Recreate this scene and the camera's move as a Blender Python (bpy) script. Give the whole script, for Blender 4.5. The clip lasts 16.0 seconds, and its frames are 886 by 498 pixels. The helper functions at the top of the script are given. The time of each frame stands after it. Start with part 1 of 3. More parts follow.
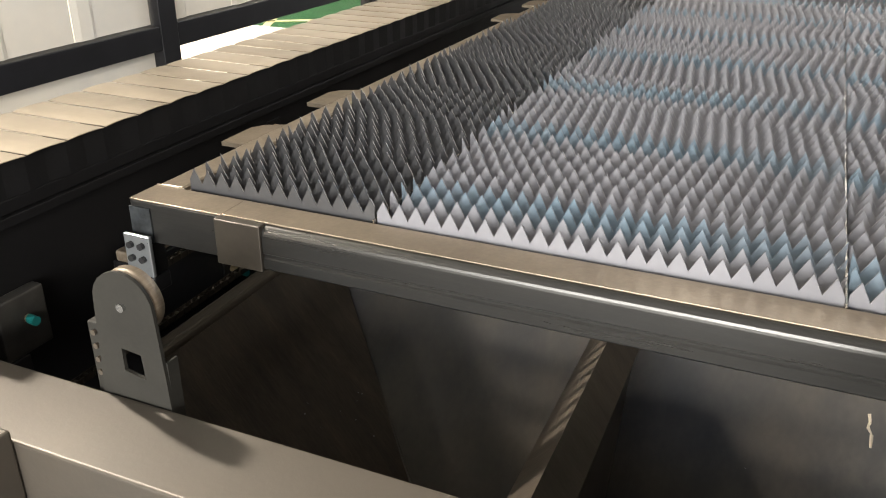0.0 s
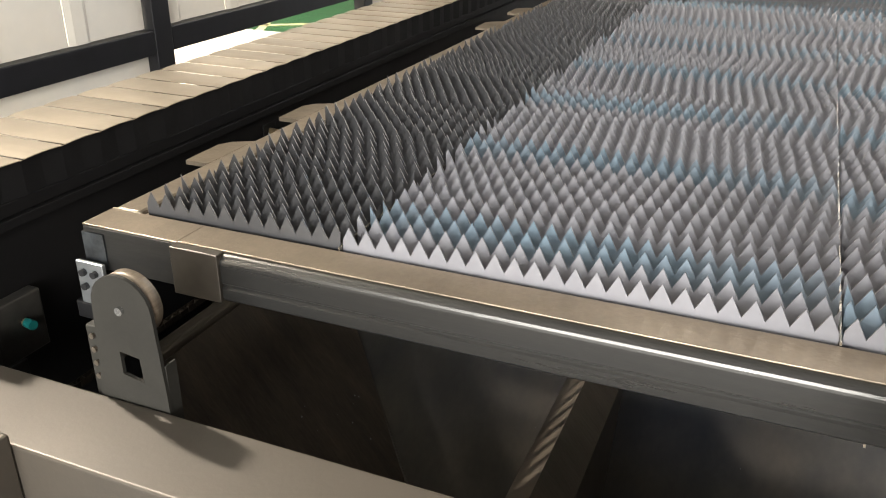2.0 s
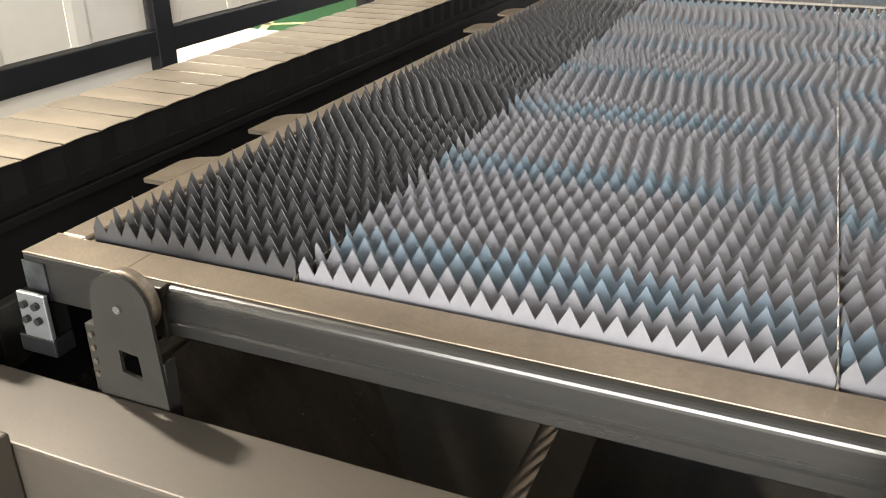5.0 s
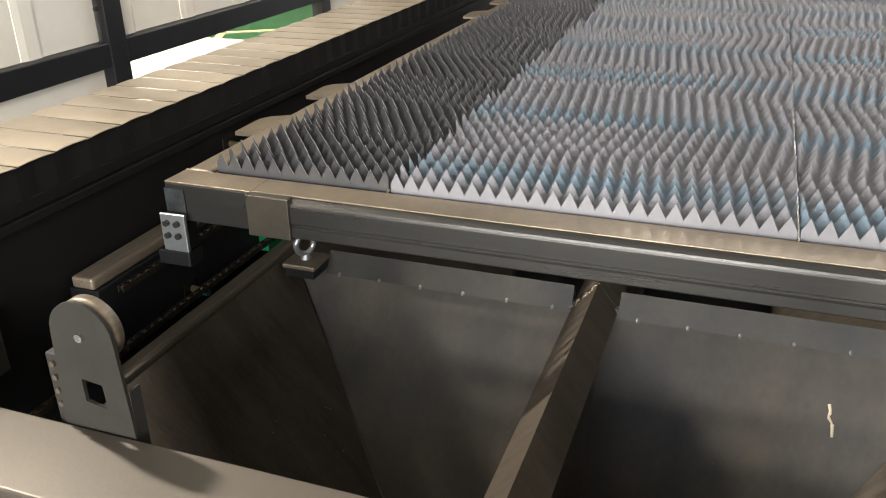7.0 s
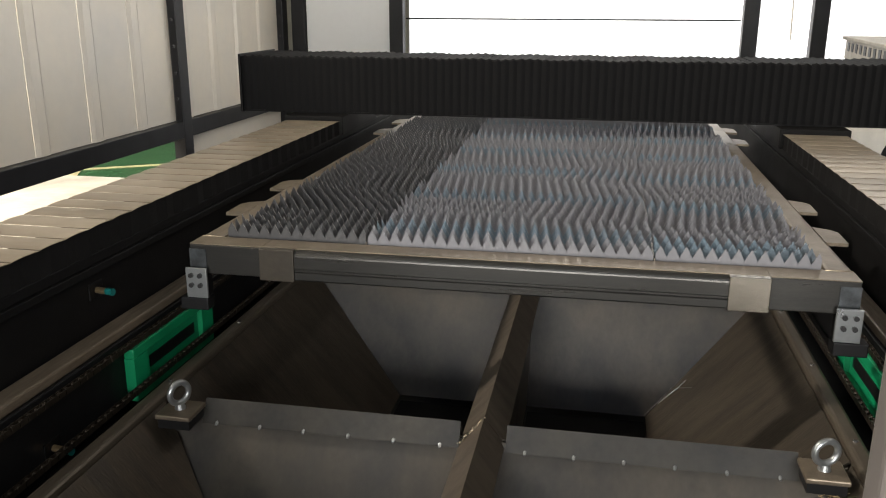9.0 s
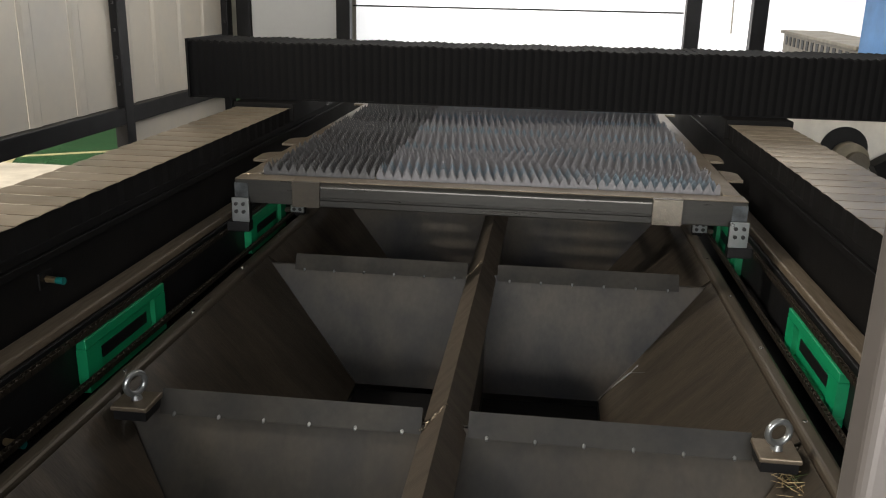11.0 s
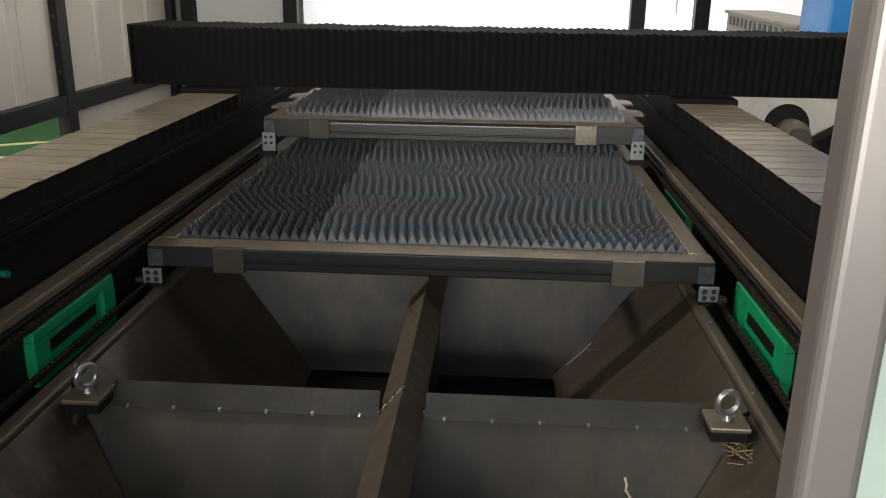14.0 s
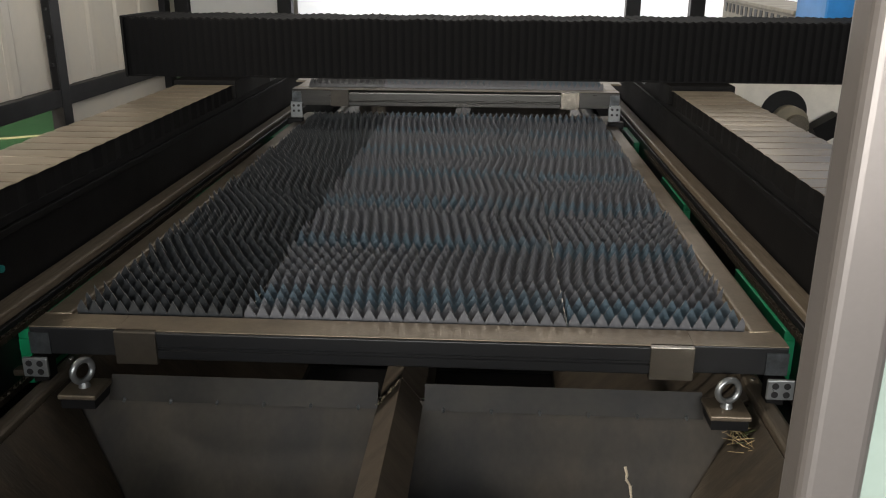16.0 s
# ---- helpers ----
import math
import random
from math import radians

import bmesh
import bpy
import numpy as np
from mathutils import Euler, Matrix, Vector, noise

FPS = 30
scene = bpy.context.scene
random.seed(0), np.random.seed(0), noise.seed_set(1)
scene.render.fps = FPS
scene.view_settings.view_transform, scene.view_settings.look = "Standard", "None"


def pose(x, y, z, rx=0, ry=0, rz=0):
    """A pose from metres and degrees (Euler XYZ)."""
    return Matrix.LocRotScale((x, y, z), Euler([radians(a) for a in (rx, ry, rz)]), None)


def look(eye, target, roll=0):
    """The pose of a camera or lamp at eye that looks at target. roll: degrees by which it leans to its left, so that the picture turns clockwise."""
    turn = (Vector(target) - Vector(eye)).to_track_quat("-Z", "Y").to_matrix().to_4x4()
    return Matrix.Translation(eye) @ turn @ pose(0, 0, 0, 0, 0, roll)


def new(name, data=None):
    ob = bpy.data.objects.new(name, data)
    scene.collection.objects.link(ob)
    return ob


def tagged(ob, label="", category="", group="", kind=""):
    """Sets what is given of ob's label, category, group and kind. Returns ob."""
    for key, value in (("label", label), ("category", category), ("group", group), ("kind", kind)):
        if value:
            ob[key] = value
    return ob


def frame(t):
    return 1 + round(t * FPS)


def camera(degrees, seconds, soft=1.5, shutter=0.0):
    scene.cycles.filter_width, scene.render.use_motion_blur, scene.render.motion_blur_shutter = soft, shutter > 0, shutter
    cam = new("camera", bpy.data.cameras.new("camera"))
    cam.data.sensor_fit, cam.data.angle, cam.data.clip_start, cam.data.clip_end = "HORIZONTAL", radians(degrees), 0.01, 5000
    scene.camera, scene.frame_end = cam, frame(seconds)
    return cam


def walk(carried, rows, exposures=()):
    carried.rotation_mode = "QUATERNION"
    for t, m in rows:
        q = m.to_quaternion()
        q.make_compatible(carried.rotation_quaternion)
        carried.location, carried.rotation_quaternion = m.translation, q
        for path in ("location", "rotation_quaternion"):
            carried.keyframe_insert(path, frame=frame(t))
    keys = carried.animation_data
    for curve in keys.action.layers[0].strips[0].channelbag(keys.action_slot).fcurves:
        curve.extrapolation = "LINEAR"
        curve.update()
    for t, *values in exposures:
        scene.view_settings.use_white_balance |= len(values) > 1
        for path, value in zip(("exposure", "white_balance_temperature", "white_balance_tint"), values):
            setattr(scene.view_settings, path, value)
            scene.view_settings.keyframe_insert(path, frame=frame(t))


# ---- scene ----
cam = camera(55.5, 16.0, soft=1.1)
PATH = [
    (0, (0.271, -1.724, 1.522), (-0.443, -0.058, 0.678), 0.3),
    (0.5, (0.274, -1.719, 1.519), (-0.43, -0.048, 0.675), 0.2),
    (1, (0.276, -1.722, 1.522), (-0.418, -0.046, 0.68), 0.0),
    (1.5, (0.277, -1.726, 1.522), (-0.421, -0.05, 0.683), 0.0),
    (2, (0.269, -1.733, 1.524), (-0.433, -0.057, 0.687), 0.3),
    (2.5, (0.273, -1.734, 1.521), (-0.439, -0.064, 0.682), -0.2),
    (3, (0.28, -1.74, 1.525), (-0.436, -0.071, 0.687), -0.2),
    (3.5, (0.274, -1.735, 1.522), (-0.438, -0.065, 0.683), 0.1),
    (6, (0.288, -1.726, 1.522), (-0.423, -0.057, 0.679), -0.8),
    (6.5, (0.286, -1.721, 1.519), (-0.402, -0.042, 0.677), -0.7),
    (7, (0.272, -1.718, 1.537), (-0.362, -0.016, 0.700), -1.0),
    (7.5, (0.270, -1.717, 1.541), (-0.316, 0.016, 0.735), -1.2),
    (8, (0.267, -1.716, 1.551), (-0.242, 0.073, 0.818), -0.8),
    (8.5, (0.250, -1.725, 1.560), (-0.188, 0.124, 0.937), 0.2),
    (9, (0.234, -1.725, 1.565), (-0.121, 0.162, 1.008), 0.2),
    (11.5, (0.19, -1.737, 1.557), (0.003, 0.166, 0.969), 1.3),
    (12, (0.192, -1.738, 1.555), (0.05, 0.166, 0.96), 1.1),
    (12.5, (0.192, -1.737, 1.555), (0.066, 0.166, 0.954), 1.0),
    (13, (0.193, -1.737, 1.555), (0.075, 0.165, 0.946), 1.0),
    (13.5, (0.195, -1.733, 1.554), (0.079, 0.167, 0.938), 0.8),
    (14, (0.195, -1.739, 1.556), (0.083, 0.161, 0.943), 0.8),
    (14.5, (0.192, -1.742, 1.556), (0.084, 0.16, 0.945), 0.6),
    (15, (0.193, -1.739, 1.555), (0.084, 0.16, 0.937), 0.5),
    (15.5, (0.193, -1.734, 1.553), (0.087, 0.163, 0.929), 0.5),
    (16, (0.194, -1.726, 1.552), (0.089, 0.167, 0.917), 0.3),
]
walk(cam, [(t, look(e, a, r)) for t, e, a, r in PATH], exposures=[(0.0, 1.85), (6.5, 1.85), (8.0, 1.65), (8.5, 1.36), (9.0, 0.95), (11.5, 0.45), (13.0, 0.38), (16.0, 0.38)])

# ---- light ----
world = bpy.data.worlds.new("hall_air")
scene.world = world
world.use_nodes = True
sky = world.node_tree.nodes.new("ShaderNodeTexSky")
sky.sky_type, sky.sun_disc = "NISHITA", False
sky.sun_elevation, sky.sun_rotation = radians(50), radians(10)
world.node_tree.links.new(sky.outputs[0], world.node_tree.nodes["Background"].inputs[0])
world.node_tree.nodes["Background"].inputs[1].default_value = 0.1


def area(name, x, y, z, rx, ry, sx, sy, watts, colour):
    data = bpy.data.lights.new(name, "AREA")
    data.shape, data.size, data.size_y, data.energy, data.color = "RECTANGLE", sx, sy, watts, colour
    ob = new(name, data)
    ob.matrix_world = pose(x, y, z, rx, ry, 0)
    return ob


# unseen lamps added under the hall roof, at the left and in front
area("unseen_overhead_lamp", 0.6, 6.3, 4.6, 0, 0, 3.0, 0.9, 20, (1.0, 0.95, 0.88))
# this one is inferred from the striped slat shadows on the hoppers
area("unseen_overhead_lamp", -5.35, 0.7, 5.75, 0, 0, 0.9, 0.22, 480, (1.0, 0.90, 0.76))
area("unseen_overhead_lamp", 3.6, 2.4, 5.6, 0, 0, 0.9, 2.0, 55, (1.0, 0.90, 0.78))
area("unseen_overhead_lamp", -6.2, 3.0, 5.6, 0, 0, 0.9, 5.0, 80, (1.0, 0.91, 0.78))
# lamp added out of view, placed so the enclosure shades the left half
side = area("unseen_side_lamp", 0, 0, 0, 0, 0, 1.5, 1.2, 240, (1.0, 0.92, 0.80))
side.matrix_world = look((-6.5, -4.5, 5.7), (0.3, 0.6, 0.6))
# lamp in an invented wall opening, brightens faces turned to the camera
area("unseen_front_lamp", 0.4, -5.68, 1.65, 90, 0, 4.4, 2.2, 285, (1.0, 0.965, 0.905))

# ---- materials ----


def mat(name, base, rough=0.5, metal=0.0, vary=0.25, scale=6.0, bump=0.1, fine=90.0, second=None, amount=0.35, pieces=0.0, stretch=(1, 1, 1), emit=0.0, coat=0.0, spec=0.5):
    m = bpy.data.materials.new(name)
    m.use_nodes = True
    nt = m.node_tree
    b = nt.nodes["Principled BSDF"]
    b.inputs["Metallic"].default_value = metal
    b.inputs["Specular IOR Level"].default_value = spec
    co = nt.nodes.new("ShaderNodeTexCoord")
    mp = nt.nodes.new("ShaderNodeMapping")
    mp.inputs["Scale"].default_value = stretch
    nt.links.new(co.outputs["Object"], mp.inputs[0])
    n1 = nt.nodes.new("ShaderNodeTexNoise")
    n1.inputs["Scale"].default_value, n1.inputs["Detail"].default_value = scale, 9
    n1.inputs["Roughness"].default_value = 0.62
    n2 = nt.nodes.new("ShaderNodeTexNoise")
    n2.inputs["Scale"].default_value, n2.inputs["Detail"].default_value = fine, 4
    nt.links.new(mp.outputs[0], n1.inputs[0]), nt.links.new(mp.outputs[0], n2.inputs[0])
    ramp = nt.nodes.new("ShaderNodeMapRange")
    ramp.inputs[1].default_value, ramp.inputs[2].default_value = 0.35, 0.68
    nt.links.new(n1.outputs[0], ramp.inputs[0])
    mix = nt.nodes.new("ShaderNodeMix")
    mix.data_type = "RGBA"
    second = second or [c * (1 - amount) for c in base]
    mix.inputs[6].default_value, mix.inputs[7].default_value = (*base, 1), (*second, 1)
    nt.links.new(ramp.outputs[0], mix.inputs[0])
    hsv = nt.nodes.new("ShaderNodeHueSaturation")
    nt.links.new(mix.outputs[2], hsv.inputs["Color"])
    val = nt.nodes.new("ShaderNodeMath")
    val.operation, val.inputs[1].default_value, val.inputs[2].default_value = "MULTIPLY_ADD", vary, 1 - vary / 2
    nt.links.new(n2.outputs[0], val.inputs[0])
    out = val.outputs[0]
    if pieces:
        info = nt.nodes.new("ShaderNodeObjectInfo")
        more = nt.nodes.new("ShaderNodeMath")
        more.operation, more.inputs[1].default_value = "MULTIPLY_ADD", pieces
        nt.links.new(info.outputs["Random"], more.inputs[0]), nt.links.new(out, more.inputs[2])
        out = more.outputs[0]
    nt.links.new(out, hsv.inputs["Value"])
    nt.links.new(hsv.outputs[0], b.inputs["Base Color"])
    rr = nt.nodes.new("ShaderNodeMapRange")
    rr.inputs[3].default_value, rr.inputs[4].default_value = max(0.05, rough - 0.12), min(1, rough + 0.12)
    nt.links.new(n1.outputs[0], rr.inputs[0]), nt.links.new(rr.outputs[0], b.inputs["Roughness"])
    if bump:
        bp = nt.nodes.new("ShaderNodeBump")
        bp.inputs["Strength"].default_value, bp.inputs["Distance"].default_value = bump, 0.004
        nt.links.new(n2.outputs[0], bp.inputs["Height"]), nt.links.new(bp.outputs[0], b.inputs["Normal"])
    if coat:
        b.inputs["Coat Weight"].default_value, b.inputs["Coat Roughness"].default_value = coat, 0.25
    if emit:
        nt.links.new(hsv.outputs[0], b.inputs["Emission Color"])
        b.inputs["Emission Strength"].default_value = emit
    return m


SLAT = mat("plain_slat_steel", (0.160, 0.158, 0.171), 0.42, 0.12, 0.2, 3.0, 0.02, 60, (0.118, 0.118, 0.130), pieces=0.1, spec=0.3)
SLAT_BLUE = mat("blued_slat_steel", (0.100, 0.145, 0.182), 0.42, 0.12, 0.2, 4.0, 0.02, 60, (0.128, 0.138, 0.157), pieces=0.1, spec=0.3)
# left slats: scaled steel, with their dim view put into the colour too
SLAT_LEFT = mat("scaled_shaded_slat_steel", (0.071, 0.071, 0.074), 0.36, 0.5, 0.3, 3.0, 0.02, 60, (0.050, 0.050, 0.053), pieces=0.1)
SLAT_LEFT_LOWER = mat("scaled_shaded_lower_slat_steel", (0.050, 0.054, 0.058), 0.36, 0.5, 0.3, 3.0, 0.02, 60, (0.036, 0.040, 0.044), pieces=0.1)
# cut edges, coloured paler than the sheet to paint their glint
SLAT_EDGE = mat("cut_glint_slat_edge", (0.30, 0.285, 0.26), 0.32, 0.8, 0.4, 30.0, 0.0, 200, (0.12, 0.115, 0.11))
# lower pallet's slat colours, darkened for the shade inside the machine
SLAT_SHADED = mat("shaded_slat_steel", (0.111, 0.113, 0.125), 0.40, 0.25, 0.3, 3.0, 0.05, 60, (0.068, 0.071, 0.079), pieces=0.1)
BRACKET = mat("dark_bracket_paint", (0.020, 0.019, 0.0165), 0.6, 0.0, 0.3, 4, 0.04, 120, spec=0.15)
SLAT_BLUE_SHADED = mat("shaded_blued_slat_steel", (0.070, 0.115, 0.150), 0.38, 0.25, 0.3, 4.0, 0.05, 60, (0.085, 0.096, 0.111), pieces=0.1)
SCRAPED = mat("scraped_blue_steel", (0.11, 0.122, 0.132), 0.34, 0.85, 0.5, 24, 0.08, 80, (0.045, 0.048, 0.052))
FRAME = mat("worn_frame_steel", (0.205, 0.168, 0.125), 0.40, 0.7, 0.35, 5.0, 0.12, 120, (0.125, 0.102, 0.077))
# front face of the tube, its dark floor reflection put into the colour
FRAME_FRONT = mat("shaded_frame_front", (0.060, 0.058, 0.055), 0.30, 0.8, 0.4, 5.0, 0.008, 140, (0.040, 0.040, 0.039), stretch=(0.5, 3, 6))
BLACK_RAIL = mat("black_rail_paint", (0.009, 0.0095, 0.011), 0.34, 0.2, 0.3, 4.0, 0.02, 120)
PATCH = mat("bare_plate_steel", (0.30, 0.275, 0.235), 0.22, 0.9, 0.3, 9.0, 0.1, 60, (0.22, 0.2, 0.17))
ZINC = mat("zinc_plate", (0.30, 0.315, 0.325), 0.30, 0.8, 0.2, 12.0, 0.05, 80, amount=0.2)
BOLT = mat("black_bolt", (0.03, 0.03, 0.032), 0.4, 0.6, 0.2, 20, 0.0)
CHROME = mat("zinc_bolt", (0.6, 0.6, 0.6), 0.25, 0.95, 0.2, 20, 0.0)
HOPPER = mat("mill_scale_plate", (0.068, 0.059, 0.048), 0.38, 0.12, 0.45, 3.2, 0.06, 60, (0.022, 0.023, 0.025), stretch=(1.2, 0.8, 0.8), spec=0.4)
# streaks here and on the rib mix brushing with painted slat shadows
HOPPER_SIDE = mat("brushed_shade_striped_plate", (0.075, 0.061, 0.046), 0.36, 0.55, 0.9, 4.0, 0.16, 40, (0.042, 0.036, 0.030), stretch=(1, 5, 1))
RIB = mat("brushed_shade_striped_rib", (0.078, 0.063, 0.048), 0.42, 0.35, 0.4, 7.0, 0.15, 60, (0.05, 0.041, 0.033), stretch=(1, 4, 1))
PLATE_BROWN = mat("brown_wear_plate", (0.045, 0.038, 0.029), 0.42, 0.5, 0.5, 6.0, 0.12, 70, (0.027, 0.023, 0.019))
CAP = mat("folded_cap_steel", (0.020, 0.0195, 0.019), 0.44, 0.3, 0.8, 7.0, 0.10, 50, (0.036, 0.033, 0.028), spec=0.35)
BEAM = mat("grey_beam_paint", (0.066, 0.056, 0.045), 0.46, 0.4, 0.12, 2.5, 0.05, 130, (0.054, 0.047, 0.039))
BLACK = mat("black_machine_paint", (0.005, 0.0048, 0.005), 0.55, 0.0, 0.3, 3.0, 0.08, 60, spec=0.12)
# near-black steel parts; also paints the shade in pits, slots and holes
PIT = mat("black_steel_and_pit_shade", (0.010, 0.010, 0.011), 0.45, 0.2, 0.4, 4.0, 0.1, 50, spec=0.2)
RAIL = mat("rubbed_rail_steel", (0.17, 0.14, 0.105), 0.42, 0.4, 0.5, 14.0, 0.1, 80, (0.11, 0.085, 0.06), stretch=(8, 0.7, 8))
RAIL_LOW = mat("dark_brown_rail_steel", (0.085, 0.072, 0.056), 0.42, 0.5, 0.5, 14.0, 0.1, 80, (0.08, 0.066, 0.05), stretch=(8, 0.7, 8))
GREEN = mat("green_plastic", (0.003, 0.22, 0.09), 0.40, 0.0, 0.15, 5.0, 0.03, 50, amount=0.2)
CHAIN = mat("oiled_chain_steel", (0.045, 0.036, 0.027), 0.45, 0.7, 0.4, 30, 0.0)
TEAL = mat("teal_sensor_cap", (0.004, 0.10, 0.095), 0.35, 0, 0.1, 20, 0.0)
BRASS = mat("brass_thread", (0.45, 0.34, 0.2), 0.35, 0.9, 0.3, 60, 0.1, 300)
COVER = mat("steel_cover_sheet", (0.36, 0.305, 0.235), 0.34, 0.6, 0.05, 2.0, 0.0, 60, (0.215, 0.18, 0.135), pieces=0.25)
COVER_SIDE = mat("black_cover_cloth", (0.005, 0.0048, 0.005), 0.7, 0, 0.3, 8, 0.08, 150, spec=0.12)
BELLOWS = mat("black_bellows_cloth", (0.004, 0.004, 0.0045), 0.75, 0, 0.25, 5, 0.05, 180, spec=0.1)
POST = mat("black_post_paint", (0.014, 0.014, 0.016), 0.38, 0, 0.2, 5, 0.03, 80, spec=0.2)
PANEL = mat("galvanised_panel", (0.72, 0.655, 0.55), 0.42, 0.15, 0.08, 0.9, 0.02, 12, (0.62, 0.595, 0.545))
WHITEPANEL = mat("white_wall_panel", (0.80, 0.80, 0.80), 0.5, 0, 0.04, 1.0, 0.02, 20, amount=0.04)
FLOORGREEN = mat("green_floor_paint", (0.055, 0.17, 0.075), 0.25, 0, 0.12, 1.2, 0.02, 40, amount=0.25)
CONCRETE = mat("floor_concrete", (0.13, 0.125, 0.115), 0.5, 0, 0.2, 1.5, 0.04, 60)
YELLOW = mat("yellow_line_paint", (0.75, 0.7, 0.42), 0.4, 0, 0.1, 4, 0.02)
HALL = mat("hall_wall_paint", (0.62, 0.60, 0.55), 0.7, 0, 0.06, 0.6, 0.02, 15)
ROOF = mat("hall_roof_sheet", (0.45, 0.45, 0.45), 0.6, 0.2, 0.1, 0.5, 0.02, 15)
PILLAR = mat("silver_pillar_paint", (0.205, 0.188, 0.182), 0.36, 0.55, 0.08, 3, 0.02, 160, amount=0.12)
MINT = mat("mint_door_sheet", (0.40, 0.50, 0.45), 0.25, 0, 0.05, 2, 0.01)
OFFWHITE = mat("off_white_paint", (0.80, 0.76, 0.69), 0.4, 0, 0.06, 3, 0.02)
BLUE = mat("blue_box_paint", (0.02, 0.22, 0.62), 0.4, 0, 0.06, 3, 0.02)
OLIVE = mat("olive_cable_duct", (0.30, 0.265, 0.20), 0.5, 0.2, 0.3, 6, 0.05)
SCUFF = mat("chipped_pale_paint", (0.62, 0.55, 0.42), 0.6, 0, 0.3, 60, 0.1, 200)
STRAW = mat("dry_straw", (0.36, 0.27, 0.14), 0.7, 0, 0.4, 40, 0.0)
LEAF = mat("dusty_green_leaf", (0.08, 0.11, 0.04), 0.6, 0, 0.3, 40, 0.0)
WELD = mat("weld_bead", (0.34, 0.29, 0.22), 0.4, 0.7, 0.4, 60, 0.3, 200)
# no lamp: emission puts the far wall's overexposed brightness into the material
GLOW = mat("glowing_far_wall", (0.97, 0.97, 0.98), 0.8, 0, 0.02, 0.4, 0.0, emit=0.75)

# ---- mesh helpers ----


def part(name, bm, material, parent=None, label="", m=None):
    me = bpy.data.meshes.new(name)
    bm.to_mesh(me), bm.free()
    me.materials.append(material)
    ob = new(name, me)
    ob.parent = parent
    if m is not None:
        ob.matrix_basis = m
    if label:
        ob["label"] = label
    return ob


def share(name, ob, parent, m, label=""):
    o = new(name, ob.data)
    o.parent, o.matrix_basis = parent, m
    if label:
        o["label"] = label
    return o


def thing(name, label, category, group="", kind="", at=(0, 0, 0)):
    ob = new(name)
    ob.location = at
    ob.empty_display_size = 0.05
    return tagged(ob, label, category, group, kind)


def box(x0, x1, y0, y1, z0, z1, bevel=0.0, bm=None, seg=2):
    bm = bm or bmesh.new()
    r = bmesh.ops.create_cube(bm, size=1, matrix=Matrix.LocRotScale(((x0 + x1) / 2, (y0 + y1) / 2, (z0 + z1) / 2), None, (abs(x1 - x0), abs(y1 - y0), abs(z1 - z0))))
    if bevel:
        es = list({e for v in r["verts"] for e in v.link_edges})
        bmesh.ops.bevel(bm, geom=es, offset=bevel, segments=seg, profile=0.5, affect="EDGES", clamp_overlap=True)
    return bm


def cyl(p, q, r, n=16, bm=None, r2=None):
    bm = bm or bmesh.new()
    p, q = Vector(p), Vector(q)
    rot = (q - p).to_track_quat("Z", "Y").to_matrix().to_4x4()
    bmesh.ops.create_cone(bm, cap_ends=True, segments=n, radius1=r, radius2=r if r2 is None else r2, depth=(q - p).length, matrix=Matrix.Translation((p + q) / 2) @ rot)
    return bm


def extrude_profile(pts, axis, a, b, bm=None):
    """A closed profile of pairs carried along one axis from a to b."""
    bm = bm or bmesh.new()

    def place(u, v, w):
        return {"x": (w, u, v), "y": (u, w, v), "z": (u, v, w)}[axis]
    lo = [bm.verts.new(place(u, v, a)) for u, v in pts]
    hi = [bm.verts.new(place(u, v, b)) for u, v in pts]
    n = len(pts)
    for i in range(n):
        bm.faces.new((lo[i], lo[(i + 1) % n], hi[(i + 1) % n], hi[i]))
    bm.faces.new(lo[::-1]), bm.faces.new(hi)
    bmesh.ops.recalc_face_normals(bm, faces=bm.faces)
    return bm


def plate(corners, thick, bm=None):
    """A flat plate on four corners, thick downward along its normal."""
    bm = bm or bmesh.new()
    c = [Vector(p) for p in corners]
    nrm = (c[1] - c[0]).cross(c[3] - c[0]).normalized()
    if nrm.z < 0:
        nrm = -nrm
    top = [bm.verts.new(p) for p in c]
    low = [bm.verts.new(p - nrm * thick) for p in c]
    bm.faces.new(top), bm.faces.new(low[::-1])
    for i in range(4):
        bm.faces.new((top[i], low[i], low[(i + 1) % 4], top[(i + 1) % 4]))
    bmesh.ops.recalc_face_normals(bm, faces=bm.faces)
    return bm


def smooth(ob):
    ob.data.polygons.foreach_set("use_smooth", [True] * len(ob.data.polygons))
    return ob


def ring(R, r, n=28, k=10):
    bm = bmesh.new()
    rows = []
    for i in range(n):
        a = 2 * math.pi * i / n
        rows.append([bm.verts.new(((R + r * math.cos(b)) * math.cos(a), r * math.sin(b), (R + r * math.cos(b)) * math.sin(a))) for b in [2 * math.pi * j / k for j in range(k)]])
    for i in range(n):
        for j in range(k):
            bm.faces.new((rows[i][j], rows[i][(j + 1) % k], rows[(i + 1) % n][(j + 1) % k], rows[(i + 1) % n][j]))
    bmesh.ops.recalc_face_normals(bm, faces=bm.faces)
    return bm


# ---- hall and enclosure ----
LX, BY = -3.09, 6.9
tagged(part("floor", box(-16, 16, -9, 24, -0.3, 0.0), CONCRETE), "dull grey concrete workshop floor", "floor", kind="structure")
tagged(part("floor_walkway", box(-15.7, -3.35, -5.6, 23.7, 0.0, 0.004), FLOORGREEN), "glossy green painted walkway", "floor", kind="structure")
